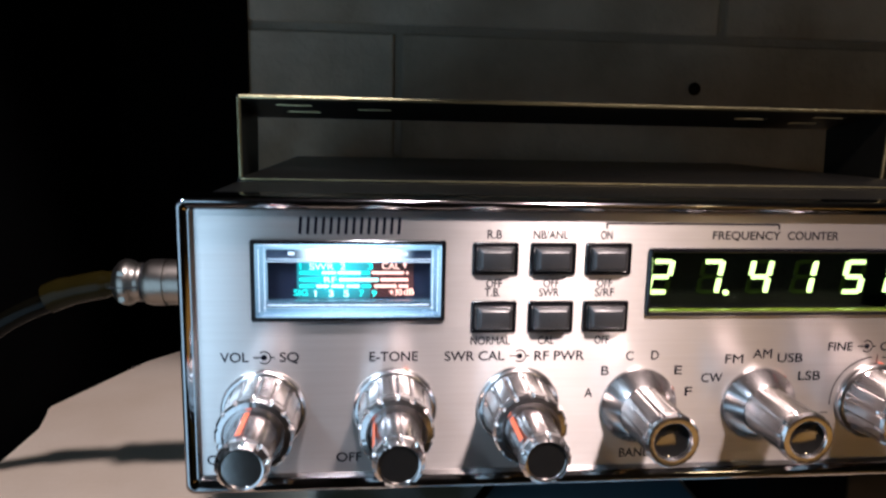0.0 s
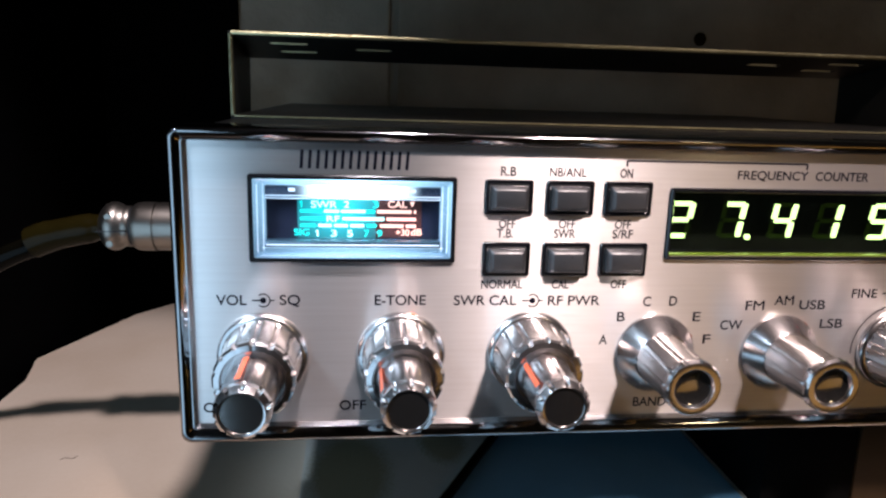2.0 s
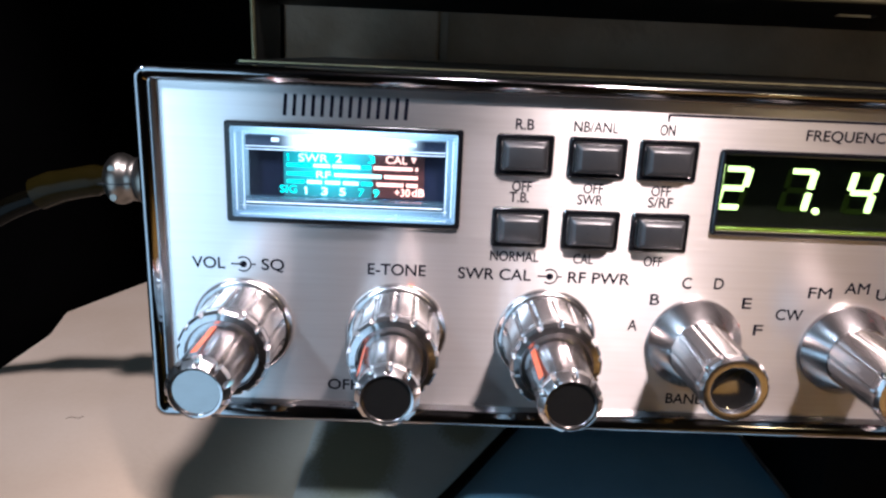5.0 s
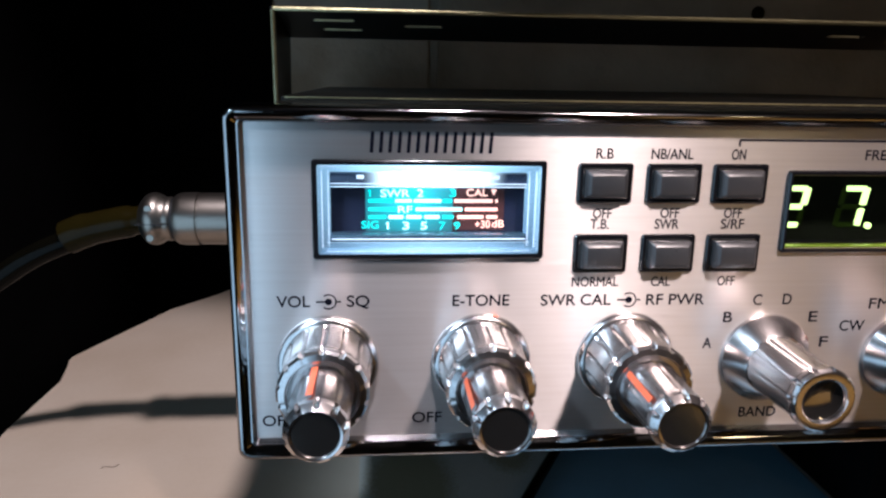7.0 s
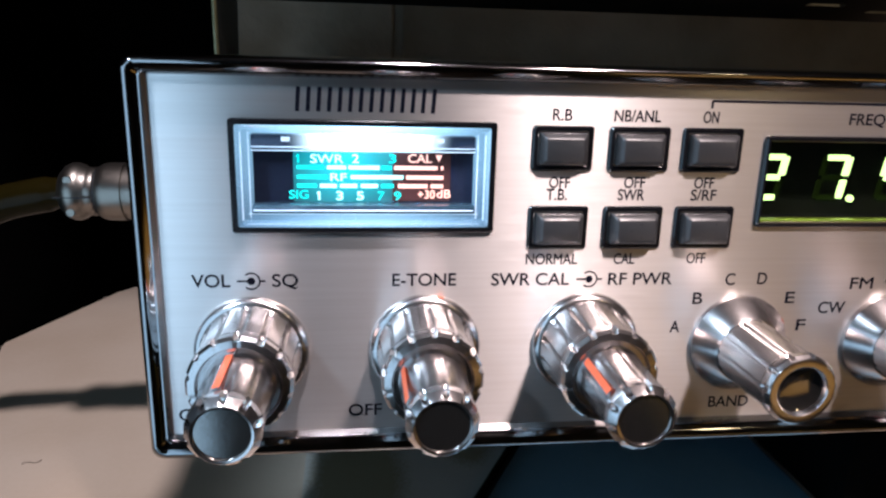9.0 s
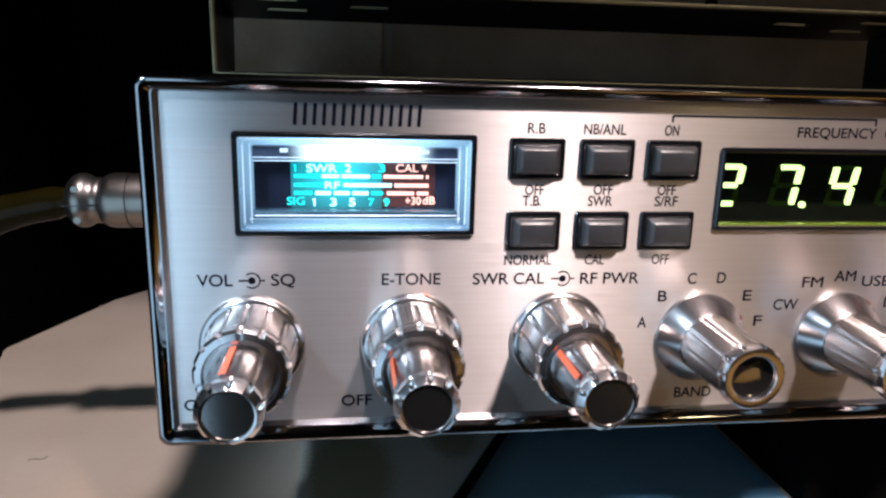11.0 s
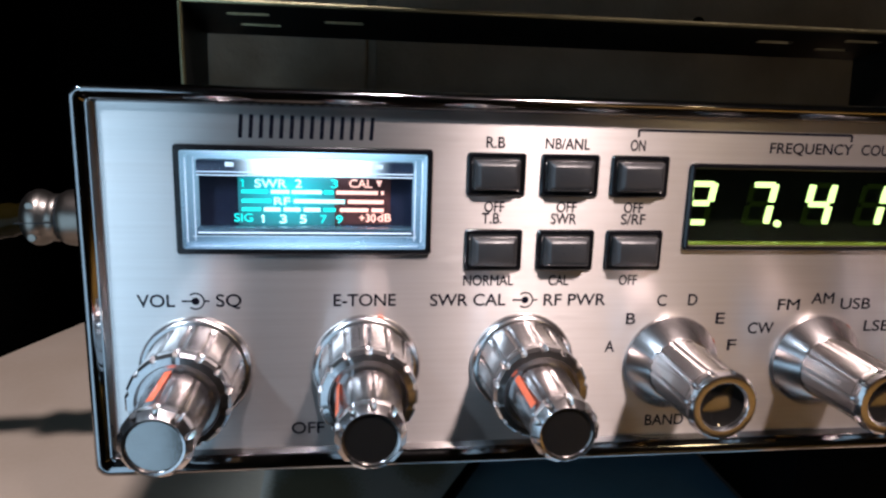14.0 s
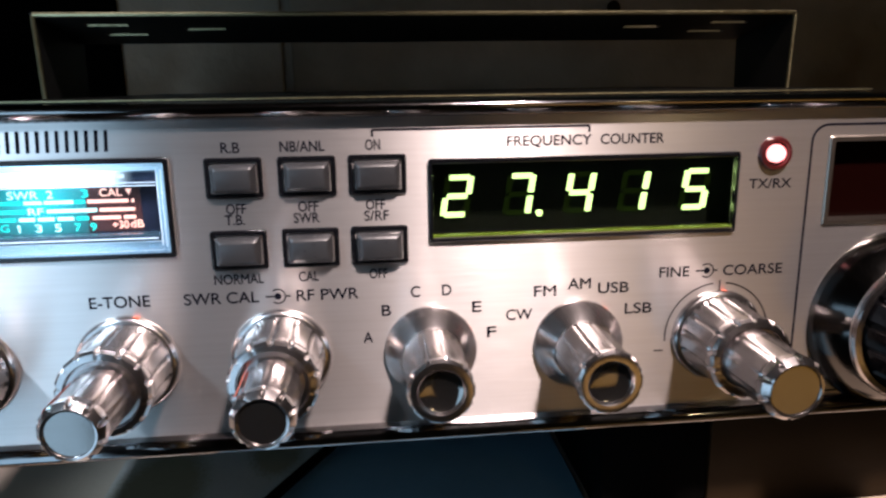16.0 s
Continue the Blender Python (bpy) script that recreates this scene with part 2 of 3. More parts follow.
def round_rect(x0, x1, z0, z1, r, n=6):
    pts = []
    for cx, cz, a0 in ((x1 - r, z1 - r, 0), (x0 + r, z1 - r, 90), (x0 + r, z0 + r, 180), (x1 - r, z0 + r, 270)):
        for i in range(n + 1):
            a = radians(a0 + 90 * i / n)
            pts.append((cx + r * math.cos(a), cz + r * math.sin(a)))
    return pts


def loft(rings, cap0=False, cap1=False, bm=None):
    """rings: (points in x and z, y), joined one to the next."""
    bm = bm or bmesh.new()
    rows = [[bm.verts.new((x, y, z)) for x, z in pts] for pts, y in rings]
    for a, b in zip(rows, rows[1:]):
        for i in range(len(a)):
            j = (i + 1) % len(a)
            bm.faces.new((a[i], a[j], b[j], b[i]))
    if cap0:
        bm.faces.new(rows[0])
    if cap1:
        bm.faces.new(rows[-1])
    return bm


def lathe(cx, cz, profile, n=72, ribs=0, turn=0.0, bm=None, cap=True):
    """A turned piece about an axis along y. profile: (y, radius, depth of the flutes)."""
    rings = []
    for y, r, amp in profile:
        pts = []
        for i in range(n):
            a = 2 * math.pi * i / n
            k = 0.0
            if amp:
                w = math.cos(ribs * a + turn)
                k = -2 * amp * max(0.0, min(1.0, (-w - 0.70) / 0.22))
                h = math.pi / ribs                      # broad flat lands between the grooves
                off = ((a + turn / ribs + h) % (2 * h)) - h
                k += 0.7 * r * (math.cos(h) / math.cos(off) - 1)
            pts.append((cx + (r + k) * math.cos(a), cz + (r + k) * math.sin(a)))
        rings.append((pts, y))
    return loft(rings, cap is True, bool(cap), bm)


def tube(points, r, n=14, bm=None):
    bm = bm or bmesh.new()
    pts = [Vector(p) for p in points]
    rows = []
    for i, p in enumerate(pts):
        d = (pts[min(i + 1, len(pts) - 1)] - pts[max(i - 1, 0)]).normalized()
        s = d.cross(Vector((0, 0.2, 1))).normalized()
        u = s.cross(d)
        rr = r[i] if isinstance(r, (list, tuple)) else r
        rows.append([bm.verts.new(p + rr * (math.cos(2 * math.pi * k / n) * s + math.sin(2 * math.pi * k / n) * u)) for k in range(n)])
    for a, b in zip(rows, rows[1:]):
        for k in range(n):
            bm.faces.new((a[k], a[(k + 1) % n], b[(k + 1) % n], b[k]))
    bm.faces.new(rows[0])
    bm.faces.new(rows[-1])
    return bm


def curve_points(ctrl, n=40):
    """Points along a smooth line through the control points."""
    c = [Vector(p) for p in ctrl]
    c = [2 * c[0] - c[1]] + c + [2 * c[-1] - c[-2]]
    out = []
    for i in range(1, len(c) - 2):
        for k in range(n // (len(c) - 3)):
            t = k / (n // (len(c) - 3))
            a, b, d, e = c[i - 1], c[i], c[i + 1], c[i + 2]
            out.append(0.5 * (2 * b + (d - a) * t + (2 * a - 5 * b + 4 * d - e) * t * t + (3 * b - a - 3 * d + e) * t ** 3))
    out.append(c[-2])
    return out


# lettering: set out first as text, then turned to flat meshes in one go
WORDS = []


def word(text, x0, x1, zc, h, y=-0.004, mat=INK, parent=None, name="lettering"):
    WORDS.append((text, x0, x1, zc, h, y, mat, parent, name))


def set_words():
    made = []
    for w in [("H", 0, 1, 0, 1, 0, INK, None, "ref")] + WORDS:
        c = bpy.data.curves.new("text", "FONT")
        c.body = w[0]
        c.offset = 0.0
        made.append((w, new("text", c)))
    bpy.context.view_layer.update()
    dg = bpy.context.evaluated_depsgraph_get()
    cap = None
    for w, ob in made:
        me = bpy.data.meshes.new_from_object(ob.evaluated_get(dg))
        co = np.array([v.co[:] for v in me.vertices])
        lo, hi = co.min(0), co.max(0)
        if cap is None:
            cap = (lo[1], hi[1])
        else:
            text, x0, x1, zc, h, y, mat, parent, name = w
            u = (co[:, 0] - lo[0]) / (hi[0] - lo[0])
            v = (co[:, 1] - cap[0]) / (cap[1] - cap[0]) - 0.5
            faces = [tuple(f.vertices) for f in me.polygons]
            fat = 0.022 * h
            verts, polys = [], []
            for k, (dx, dz) in enumerate(((-fat, 0), (fat, 0), (0, fat), (0, -fat))):
                polys += [tuple(i + len(verts) for i in f) for f in faces]
                verts += [((x0 + p * (x1 - x0) + dx) * U, (y - 0.0006 * k) * U, (zc + q * h + dz) * U) for p, q in zip(u, v)]
            bpy.data.meshes.remove(me)
            me = bpy.data.meshes.new(name)
            me.from_pydata(verts, [], polys)
            me.materials.clear()
            me.materials.append(mat)
            me.name = name
            o = new(name, me)
            o.parent = parent
        data = ob.data
        bpy.data.objects.remove(ob)
        bpy.data.curves.remove(data)
        if w[8] == "ref":
            bpy.data.meshes.remove(me)


# ---------------------------------------------------------------- the room
def slab(name, x0, x1, y0, y1, z0, z1, mat, label, category):
    return tagged(part(name, box(x0, x1, y0, y1, z0, z1), mat), label, category, kind="structure")


slab("floor", -110, 150, -160, 40, -82, -80, ROOM, "dark plain floor of the dim room", "floor")
slab("ceiling", -110, 150, -160, 40, 160, 164, ROOM, "dim plain ceiling above the desk", "ceiling")
slab("wall_west", -114, -110, -160, 40, -80, 160, ROOM, "dim plain side wall of the room", "wall")
slab("wall_east", 150, 154, -160, 40, -80, 160, ROOM, "dim plain side wall of the room", "wall")
slab("wall_south", -110, 150, -164, -160, -80, 160, ROOM, "dim plain wall behind the desk chair", "wall")
wall_north = slab("wall_north", -110, 150, 27.22, 40, -80, 160, MORTAR, "painted concrete block wall behind the radio, dimly lit", "wall")


# ---------------------------------------------------------------- desk and what lies on it
def table(name, pts, feet, label, category):
    d = empty(name)
    bm = bmesh.new()
    lo, hi = [bm.verts.new((x, y, -9.5)) for x, y in pts], [bm.verts.new((x, y, -7.0)) for x, y in pts]
    bm.faces.new(lo)
    bm.faces.new(hi)
    for i in range(len(pts)):
        j = (i + 1) % len(pts)
        bm.faces.new((lo[i], lo[j], hi[j], hi[i]))
    bmesh.ops.bevel(bm, geom=bm.edges[:], offset=0.15, segments=2, affect="EDGES")
    part("tabletop", bm, AMBER, d)
    for x, y in feet:
        part("leg", box(x - 2, x + 2, y - 2, y + 2, -80, -9.5, 0.3), AMBER, d)
    tagged(d, label, category)


def desk():
    table("desk", [(-11.6, 0), (26, 0), (26, 26.87), (-11.6, 26.87)], ((-7, 3), (-7, 23), (23.5, 3), (23.5, 23)),
          "amber varnished wooden desk carrying the board and radio", "desk")
    table("side_table", [(14.5, -14), (44, -14), (44, -46), (17.5, -46)], ((18.5, -17), (41, -17), (20.5, -43), (41, -43)),
          "amber varnished side table in front of the desk", "table")


def cream_board():
    # the board's left edge is worn and slightly bowed
    pts = [(-10.9, -1.0), (24.8, -1.0), (24.8, 26.4), (-5.6, 26.4), (-6.6, 25.6), (-7.3, 23.6), (-9.3, 21.2), (-11.6, 15.0), (-10.8, 12.6), (-11.0, 9.0)]
    bm = bmesh.new()
    lo = [bm.verts.new((x, y, -7.0)) for x, y in pts]
    hi = [bm.verts.new((x, y, -5.0)) for x, y in pts]
    bm.faces.new(lo)
    bm.faces.new(hi)
    for i in range(len(pts)):
        j = (i + 1) % len(pts)
        bm.faces.new((lo[i], lo[j], hi[j], hi[i]))
    bmesh.ops.bevel(bm, geom=[e for e in bm.edges if all(v.co.z > -6 for v in e.verts)], offset=0.12, segments=2, affect="EDGES")
    tagged(part("board", bm, CREAM), "cream painted board with faint stains on the desk", "board")
    bm = bmesh.new()
    tube(curve_points([(-7.05, 6.1, -5.010), (-6.95, 6.2, -5.010), (-6.7, 6.15, -5.010), (-6.6, 6.3, -5.010)], 16), 0.02, 6, bm)
    tagged(part("scratch", bm, BROWN), "small curled brown scratch mark on the cream board", "mark")


def black_fillers():
    # both black shapes are added to fill the black area left of the wall
    c = empty("cabinet")
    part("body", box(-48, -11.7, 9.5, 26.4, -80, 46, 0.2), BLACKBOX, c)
    tagged(c, "tall black block added to fill the black area beside the desk", "cabinet")
    tagged(part("black_filler", box(-16, -4.4, 26.45, 26.84, -7.0, 44, 0.08), BLACKBOX), "tall narrow black sheet added where the wall turns black", "panel")


def papers():
    card = empty("card")
    bm = bmesh.new()
    pts = [(0.75, -0.6), (3.4, -0.6), (7.3, 7.6), (7.6, 10.5), (0.6, 10.5)]
    for z0, z1 in ((-5.0, -4.94),):
        lo = [bm.verts.new((x, y, z0)) for x, y in pts]
        hi = [bm.verts.new((x, y, z1 + 0.02 * math.sin(x + y))) for x, y in pts]
        bm.faces.new(lo)
        bm.faces.new(hi)
        for i in range(len(pts)):
            j = (i + 1) % len(pts)
            bm.faces.new((lo[i], lo[j], hi[j], hi[i]))
    part("sheet", bm, STAINED, card)
    tagged(card, "white card with olive printed patches lying under the radio", "card")
    folder = empty("folder")
    part("back_cover", box(4.2, 14.1, -0.8, 10.5, -4.999, -4.982), BLUE, folder)
    part("front_cover", box(4.22, 14.06, -0.78, 10.48, -4.976, -4.957), BLUE, folder)
    part("inner_sheet", box(4.3, 14.0, -0.7, 10.4, -4.982, -4.976), PAPER, folder)
    tagged(folder, "dull blue card folder lying on the board", "folder")
    pts = curve_points([(8.6, 9.2, -4.72), (7.5, 7.2, -4.72), (6.2, 4.9, -4.72), (4.9, 2.6, -4.72), (3.2, -0.2, -4.72)], 32)
    tagged(part("thin_cable", tube(pts, 0.16, 10), RUBBER), "thin black cable lying across the card", "cable")


def supports():
    # added box: its black front stands in for the shade under the radio
    s = empty("shade_box")
    part("body", box(14.2, 17.1, 1.9, 24, -5.0, -1.42, 0.1), BLACKBOX, s)
    tagged(s, "black box added under the radio in place of the deep shade", "box")
    tagged(part("wood_block", box(17.15, 24.6, 1.9, 22, -5.0, -1.42, 0.08), BROWN), "dark brown wooden block under the radio", "block")


# ---------------------------------------------------------------- the radio
def radio():
    R = empty("radio")
    tagged(R, "silver-fronted desktop radio transceiver with chrome knobs, switched on", "radio")
    L, RT, B, T = -1.64, 23.7, -1.25, 6.02      # outer edge of the trim

    # case with a raised top cover
    bm = loft([(round_rect(L + 0.12, RT - 0.12, B + 0.08, T - 0.10, 0.35), 0.95), (round_rect(L + 0.12, RT - 0.12, B + 0.08, T - 0.10, 0.35), 23.0)], True, True)
    part("case", bm, CASE, R)
    part("top_cover", box(L + 0.35, RT - 0.35, 5.6, 22.8, 5.84, 6.02, 0.05), CASE, R, "black painted cover with a bright worn front edge")
    part("cover_edge", box(L + 0.45, RT - 0.45, 5.575, 5.61, 5.97, 6.015), BARE, R, "bare metal edge of the cover")
    for x, y in ((0.6, 3), (21.4, 3), (0.6, 20), (21.4, 20)):
        part("foot", box(x - 0.4, x + 0.4, y - 0.4, y + 0.4, -1.42, -1.12, 0.05), MATT_BLACK, R)

    # chrome trim round the panel
    def rr(d, y):
        return (round_rect(L + d, RT - d, B + d * 1.05, T - d * 0.9, max(0.05, 0.24 - d * 0.5)), y)
    bm = loft([rr(0.14, 1.0), rr(0.0, 0.86), rr(0.0, -0.12), rr(0.03, -0.24), rr(0.10, -0.305), rr(0.15, -0.31), rr(0.25, -0.23), rr(0.29, -0.20), rr(0.32, -0.21), rr(0.35, -0.16), rr(0.37, 0.03)])
    part("trim", bm, BEZEL, R, "mirror-bright chrome trim", 50)

    # front panel: a plate with a hole for each window
    panel = part("front_panel", panel_plate(L + 0.33, RT - 0.33, B + 0.33, T - 0.28), PANEL, R, "brushed aluminium front panel with black print")
    print_panel(panel)
    meter(R)
    counter(R)
    buttons(R)
    for x, stripe in ((0.24, 12), (3.41, 62), (6.50, 55)):
        double_knob(R, x, 0.80, stripe, x == 3.41)
    single_knob(R, 9.63, 0.76, -62)
    single_knob(R, 12.86, 0.74, -38)
    double_knob(R, 16.03, 0.78, None, True, 0.62)
    channel_part(R)
    # signal lamp
    led = part("signal_lamp", lathe(17.03, 4.78, [(0.05, 0.36, 0), (-0.06, 0.36, 0), (-0.12, 0.33, 0), (-0.13, 0.27, 0), (-0.02, 0.25, 0)], 40), material("led_holder", (0.045, 0.004, 0.005), 0.3), R, "dark red lamp holder")
    part("lens", lathe(17.03, 4.78, [(0.0, 0.19, 0), (-0.10, 0.19, 0), (-0.17, 0.165, 0), (-0.21, 0.10, 0), (-0.22, 0.02, 0)], 32), LED, led, "glowing red lens")
    bracket(R)


def panel_plate(x0, x1, z0, z1):
    holes = [(0.03, 4.57, 3.04, 4.97), (9.68, 16.2, 3.16, 4.80), (18.27, 22.6, 3.18, 5.10)]
    xs = sorted({x0, x1, *[h[0] for h in holes], *[h[1] for h in holes]})
    zs = sorted({z0, z1, *[h[2] for h in holes], *[h[3] for h in holes]})
    bm = bmesh.new()
    grid = {}
    for x in xs:
        for z in zs:
            grid[x, z] = bm.verts.new((x, 0, z))
    for a, b in zip(xs, xs[1:]):
        for c, d in zip(zs, zs[1:]):
            mx, mz = (a + b) / 2, (c + d) / 2
            if not any(h[0] < mx < h[1] and h[2] < mz < h[3] for h in holes):
                bm.faces.new((grid[a, c], grid[b, c], grid[b, d], grid[a, d]))
    made = bmesh.ops.extrude_face_region(bm, geom=bm.faces[:])
    for v in made["geom"]:
        if isinstance(v, bmesh.types.BMVert):
            v.co.y = 0.12
    return bm


def line(x0, z0, x1, z1, w=0.03, y0=-0.005, bm=None):
    bm = bm or bmesh.new()
    d = Vector((x1 - x0, z1 - z0)).normalized() * w / 2
    q = [(x0 - d.y, z0 + d.x), (x1 - d.y, z1 + d.x), (x1 + d.y, z1 - d.x), (x0 + d.y, z0 - d.x)]
    bm.faces.new([bm.verts.new((x, y0, z)) for x, z in q])
    return bm


def arc(cx, cz, r, a0, a1, w=0.03, y=-0.005, n=24, bm=None):
    bm = bm or bmesh.new()
    rows = []
    for i in range(n + 1):
        a = radians(a0 + (a1 - a0) * i / n)
        rows.append([bm.verts.new((cx + q * math.cos(a), y, cz + q * math.sin(a))) for q in (r - w / 2, r + w / 2)])
    for p, q in zip(rows, rows[1:]):
        bm.faces.new((p[0], p[1], q[1], q[0]))
    return bm


def knob_icon(panel, x, z):
    bm = line(x - 0.25, z, x - 0.05, z, 0.035)
    arc(x, z, 0.036, 0, 360, 0.072, -0.0052, bm=bm)
    arc(x, z, 0.15, -130, 130, 0.03, bm=bm)
    line(x + 0.15, z, x + 0.25, z, 0.035, bm=bm)
    part("knob_symbol", bm, INK, panel)


def print_panel(panel):
    def w(*a):
        word(*a, parent=panel)
    # maker's mark as plain thin bars
    for i in range(14):
        x = 1.15 + i * 0.178
        part("print_bar", line(x, 5.13, x + 0.03, 5.54, 0.07), INK, panel)
    w("VOL", -0.76, -0.10, 2.13, 0.23)
    w("SQ", 0.64, 1.09, 2.13, 0.23)
    w("E-TONE", 2.79, 3.96, 2.12, 0.23)
    w("SWR CAL", 4.63, 6.11, 2.11, 0.23)
    w("RF PWR", 6.88, 8.14, 2.10, 0.23)
    for s, x, z in (("A", 8.31, 1.11), ("B", 8.71, 1.69), ("C", 9.33, 2.07), ("D", 9.99, 2.08), ("E", 10.63, 1.68), ("F", 10.95, 1.10)):
        w(s, x - 0.095, x + 0.095, z, 0.23)
    w("BAND", 9.22, 10.06, -0.53, 0.23)
    w("OFF", 1.98, 2.60, -0.47, 0.23)
    w("OFF", -1.14, -0.52, -0.47, 0.23)
    for s, a, b, z in (("R.B", 5.60, 5.95, 5.15), ("NB/ANL", 6.73, 7.59, 5.15), ("ON", 8.40, 8.69, 5.15),
                       ("OFF", 5.61, 5.99, 3.94), ("OFF", 7.02, 7.41, 3.95), ("OFF", 8.37, 8.75, 3.95),
                       ("T.B.", 5.57, 5.95, 3.72), ("SWR", 6.92, 7.42, 3.72), ("S/RF", 8.33, 8.82, 3.72),
                       ("NORMAL", 5.26, 6.24, 2.50), ("CAL", 6.95, 7.35, 2.50), ("OFF", 8.39, 8.76, 2.50)):
        w(s, a, b, z, 0.20)
    w("FREQUENCY", 11.26, 13.02, 5.16, 0.20)
    w("COUNTER", 13.22, 14.57, 5.16, 0.20)
    w("TX/RX", 16.52, 17.47, 4.14, 0.20)
    for s, x, z, v in (("CW", 11.55, 1.46, 0.28), ("FM", 12.11, 1.96, 0.24), ("AM", 12.86, 2.09, 0.25), ("USB", 13.62, 1.97, 0.34), ("LSB", 14.20, 1.48, 0.30)):
        w(s, x - v, x + v, z, 0.23)
    w("FINE", 14.64, 15.31, 2.26, 0.22)
    w("COARSE", 16.09, 17.45, 2.25, 0.22)
    for x, z in ((0.27, 2.12), (6.50, 2.10), (15.71, 2.26)):
        knob_icon(panel, x, z)
    bm = line(8.54, 5.44, 12.97, 5.44, 0.045)
    line(8.54, 5.44, 8.54, 5.31, 0.045, bm=bm)
    line(12.97, 5.44, 12.97, 5.31, 0.045, bm=bm)
    part("bracket_line", bm, INK, panel)
    bm = arc(16.03, 0.78, 1.19, 97, 185)
    arc(16.03, 0.78, 1.19, 83, 15, bm=bm)
    line(16.03, 1.80, 16.03, 2.04, bm=bm)
    line(14.60, 0.46, 14.82, 0.46, bm=bm)
    part("dial_arc", bm, INK, panel)
    bm = bmesh.new()
    outline = round_rect(17.86, 23.1, -0.75, 5.36, 0.35)
    for a, b in zip(outline, outline[1:] + outline[:1]):
        line(*a, *b, 0.05, bm=bm)
    part("section_line", bm, INK, panel)


def window_frame(name, x0, x1, z0, z1, wall, out, depth, mat, parent, label=""):
    """An open frame: outer rim, front face and inner sides."""
    bm = loft([(round_rect(x0, x1, z0, z1, 0.06, 3), 0.02), (round_rect(x0, x1, z0, z1, 0.06, 3), -out + 0.03),
               (round_rect(x0 + 0.03, x1 - 0.03, z0 + 0.03, z1 - 0.03, 0.05, 3), -out),
               (round_rect(x0 + wall, x1 - wall, z0 + wall, z1 - wall, 0.04, 3), -out),
               (round_rect(x0 + wall + 0.01, x1 - wall - 0.01, z0 + wall + 0.01, z1 - wall - 0.01, 0.04, 3), depth)])
    return part(name, bm, mat, parent, label)


def meter(R):
    m = window_frame("meter", 0.0, 4.60, 3.02, 5.0, 0.10, 0.10, 0.0, GLOSS_BLACK, R, "back-lit signal meter in a black frame")
    # clear tray with a stepped inner rim; its paleness is added glow
    bm = loft([(round_rect(0.10, 4.50, 3.12, 4.90, 0.05, 3), -0.06), (round_rect(0.17, 4.43, 3.19, 4.83, 0.05, 3), -0.03), (round_rect(0.19, 4.41, 3.21, 4.81, 0.05, 3), 0.12),
               (round_rect(0.30, 4.30, 3.32, 4.74, 0.05, 3), 0.14), (round_rect(0.32, 4.28, 3.34, 4.72, 0.05, 3), 0.47)])
    part("tray", bm, TRAY, m, "translucent plastic tray given a pale glow of its own")
    part("scale_plate", box(0.30, 4.32, 0.47, 0.50, 3.30, 4.76), SCALE, m, "navy scale plate")
    part("lamp_strip", box(0.33, 4.27, 0.17, 0.44, 4.455, 4.715, 0.03), GLOW, m, "bright cool white lamp strip")
    for x in (0.93, 3.62):
        part("light_tab", box(x - 0.075, x + 0.075, 0.12, 0.15, 4.60, 4.68, 0.01), TAB, m, "small tab given a glow for a bright spot")
    part("tray_floor", box(0.33, 4.27, 0.06, 0.462, 3.345, 3.485, 0.012), FLOOR, m, "glossy clear floor of the tray")
    part("floor_ridge", tube([(0.36, 0.05, 3.40), (4.24, 0.05, 3.40)], 0.014, 6), EDGE, m)
    # the lit teal and maroon fields behind the print
    part("lit_field", box(1.02, 2.80, 0.463, 0.471, 3.48, 4.46), LIT_SCALE, m, "glowing teal scale field")
    part("lit_field", box(2.80, 3.86, 0.463, 0.471, 3.50, 4.46), RED_SCALE, m, "dim maroon scale field")
    # edges of the clear tray, bright by an added glow
    for z in (4.44, 4.50):
        part("tray_edge", tube([(0.34, 0.16, z), (4.26, 0.16, z)], 0.011, 6), EDGE, m)
    for z in (3.325, 3.17):
        part("tray_edge", tube([(0.26, 0.10 if z > 3.2 else -0.03, z), (4.34, 0.10 if z > 3.2 else -0.03, z)], 0.010, 6), EDGE, m)
    for x in (0.185, 0.30, 4.30, 4.415):
        part("tray_edge", tube([(x, 0.0 if x < 0.2 or x > 4.4 else 0.13, 3.24), (x, 0.0 if x < 0.2 or x > 4.4 else 0.13, 4.76)], 0.012, 6), EDGE, m)
    y = 0.455
    def bar(x0, x1, z, mat, h=0.072):
        part("scale_bar", box(x0, x1, y, 0.47, z - h / 2, z + h / 2), mat, m)
    for x0, x1, mat in ((1.08, 1.56, TEAL), (1.62, 1.96, PALE), (2.00, 2.56, PALE), (2.60, 2.78, TEAL), (2.83, 3.62, RED), (3.68, 3.73, RED)):
        bar(x0, x1, 4.11, mat)
    for x0, x1, mat in ((1.08, 1.62, TEAL), (2.04, 2.99, PALE), (3.05, 3.73, RED)):
        bar(x0, x1, 3.935, mat)
    for x0, x1, mat in ((1.08, 1.43, TEAL), (1.49, 1.79, PALE), (1.85, 2.16, PALE), (2.22, 2.53, PALE), (2.59, 2.82, TEAL), (2.90, 3.44, RED), (3.50, 3.73, RED)):
        bar(x0, x1, 3.775, mat)
    def s(t, x0, x1, z, mat, h=0.15):
        word(t, x0, x1, z, h, y, mat, m, "scale_print")
    def one(x, z, mat):
        bm = line(x + 0.012, z - 0.075, x + 0.012, z + 0.075, 0.032, y)
        line(x - 0.028, z + 0.035, x + 0.012, z + 0.070, 0.022, y - 0.001, bm=bm)
        part("scale_print", bm, mat, m)
    one(1.10, 4.265, TEAL)
    one(1.46, 3.595, PALE)
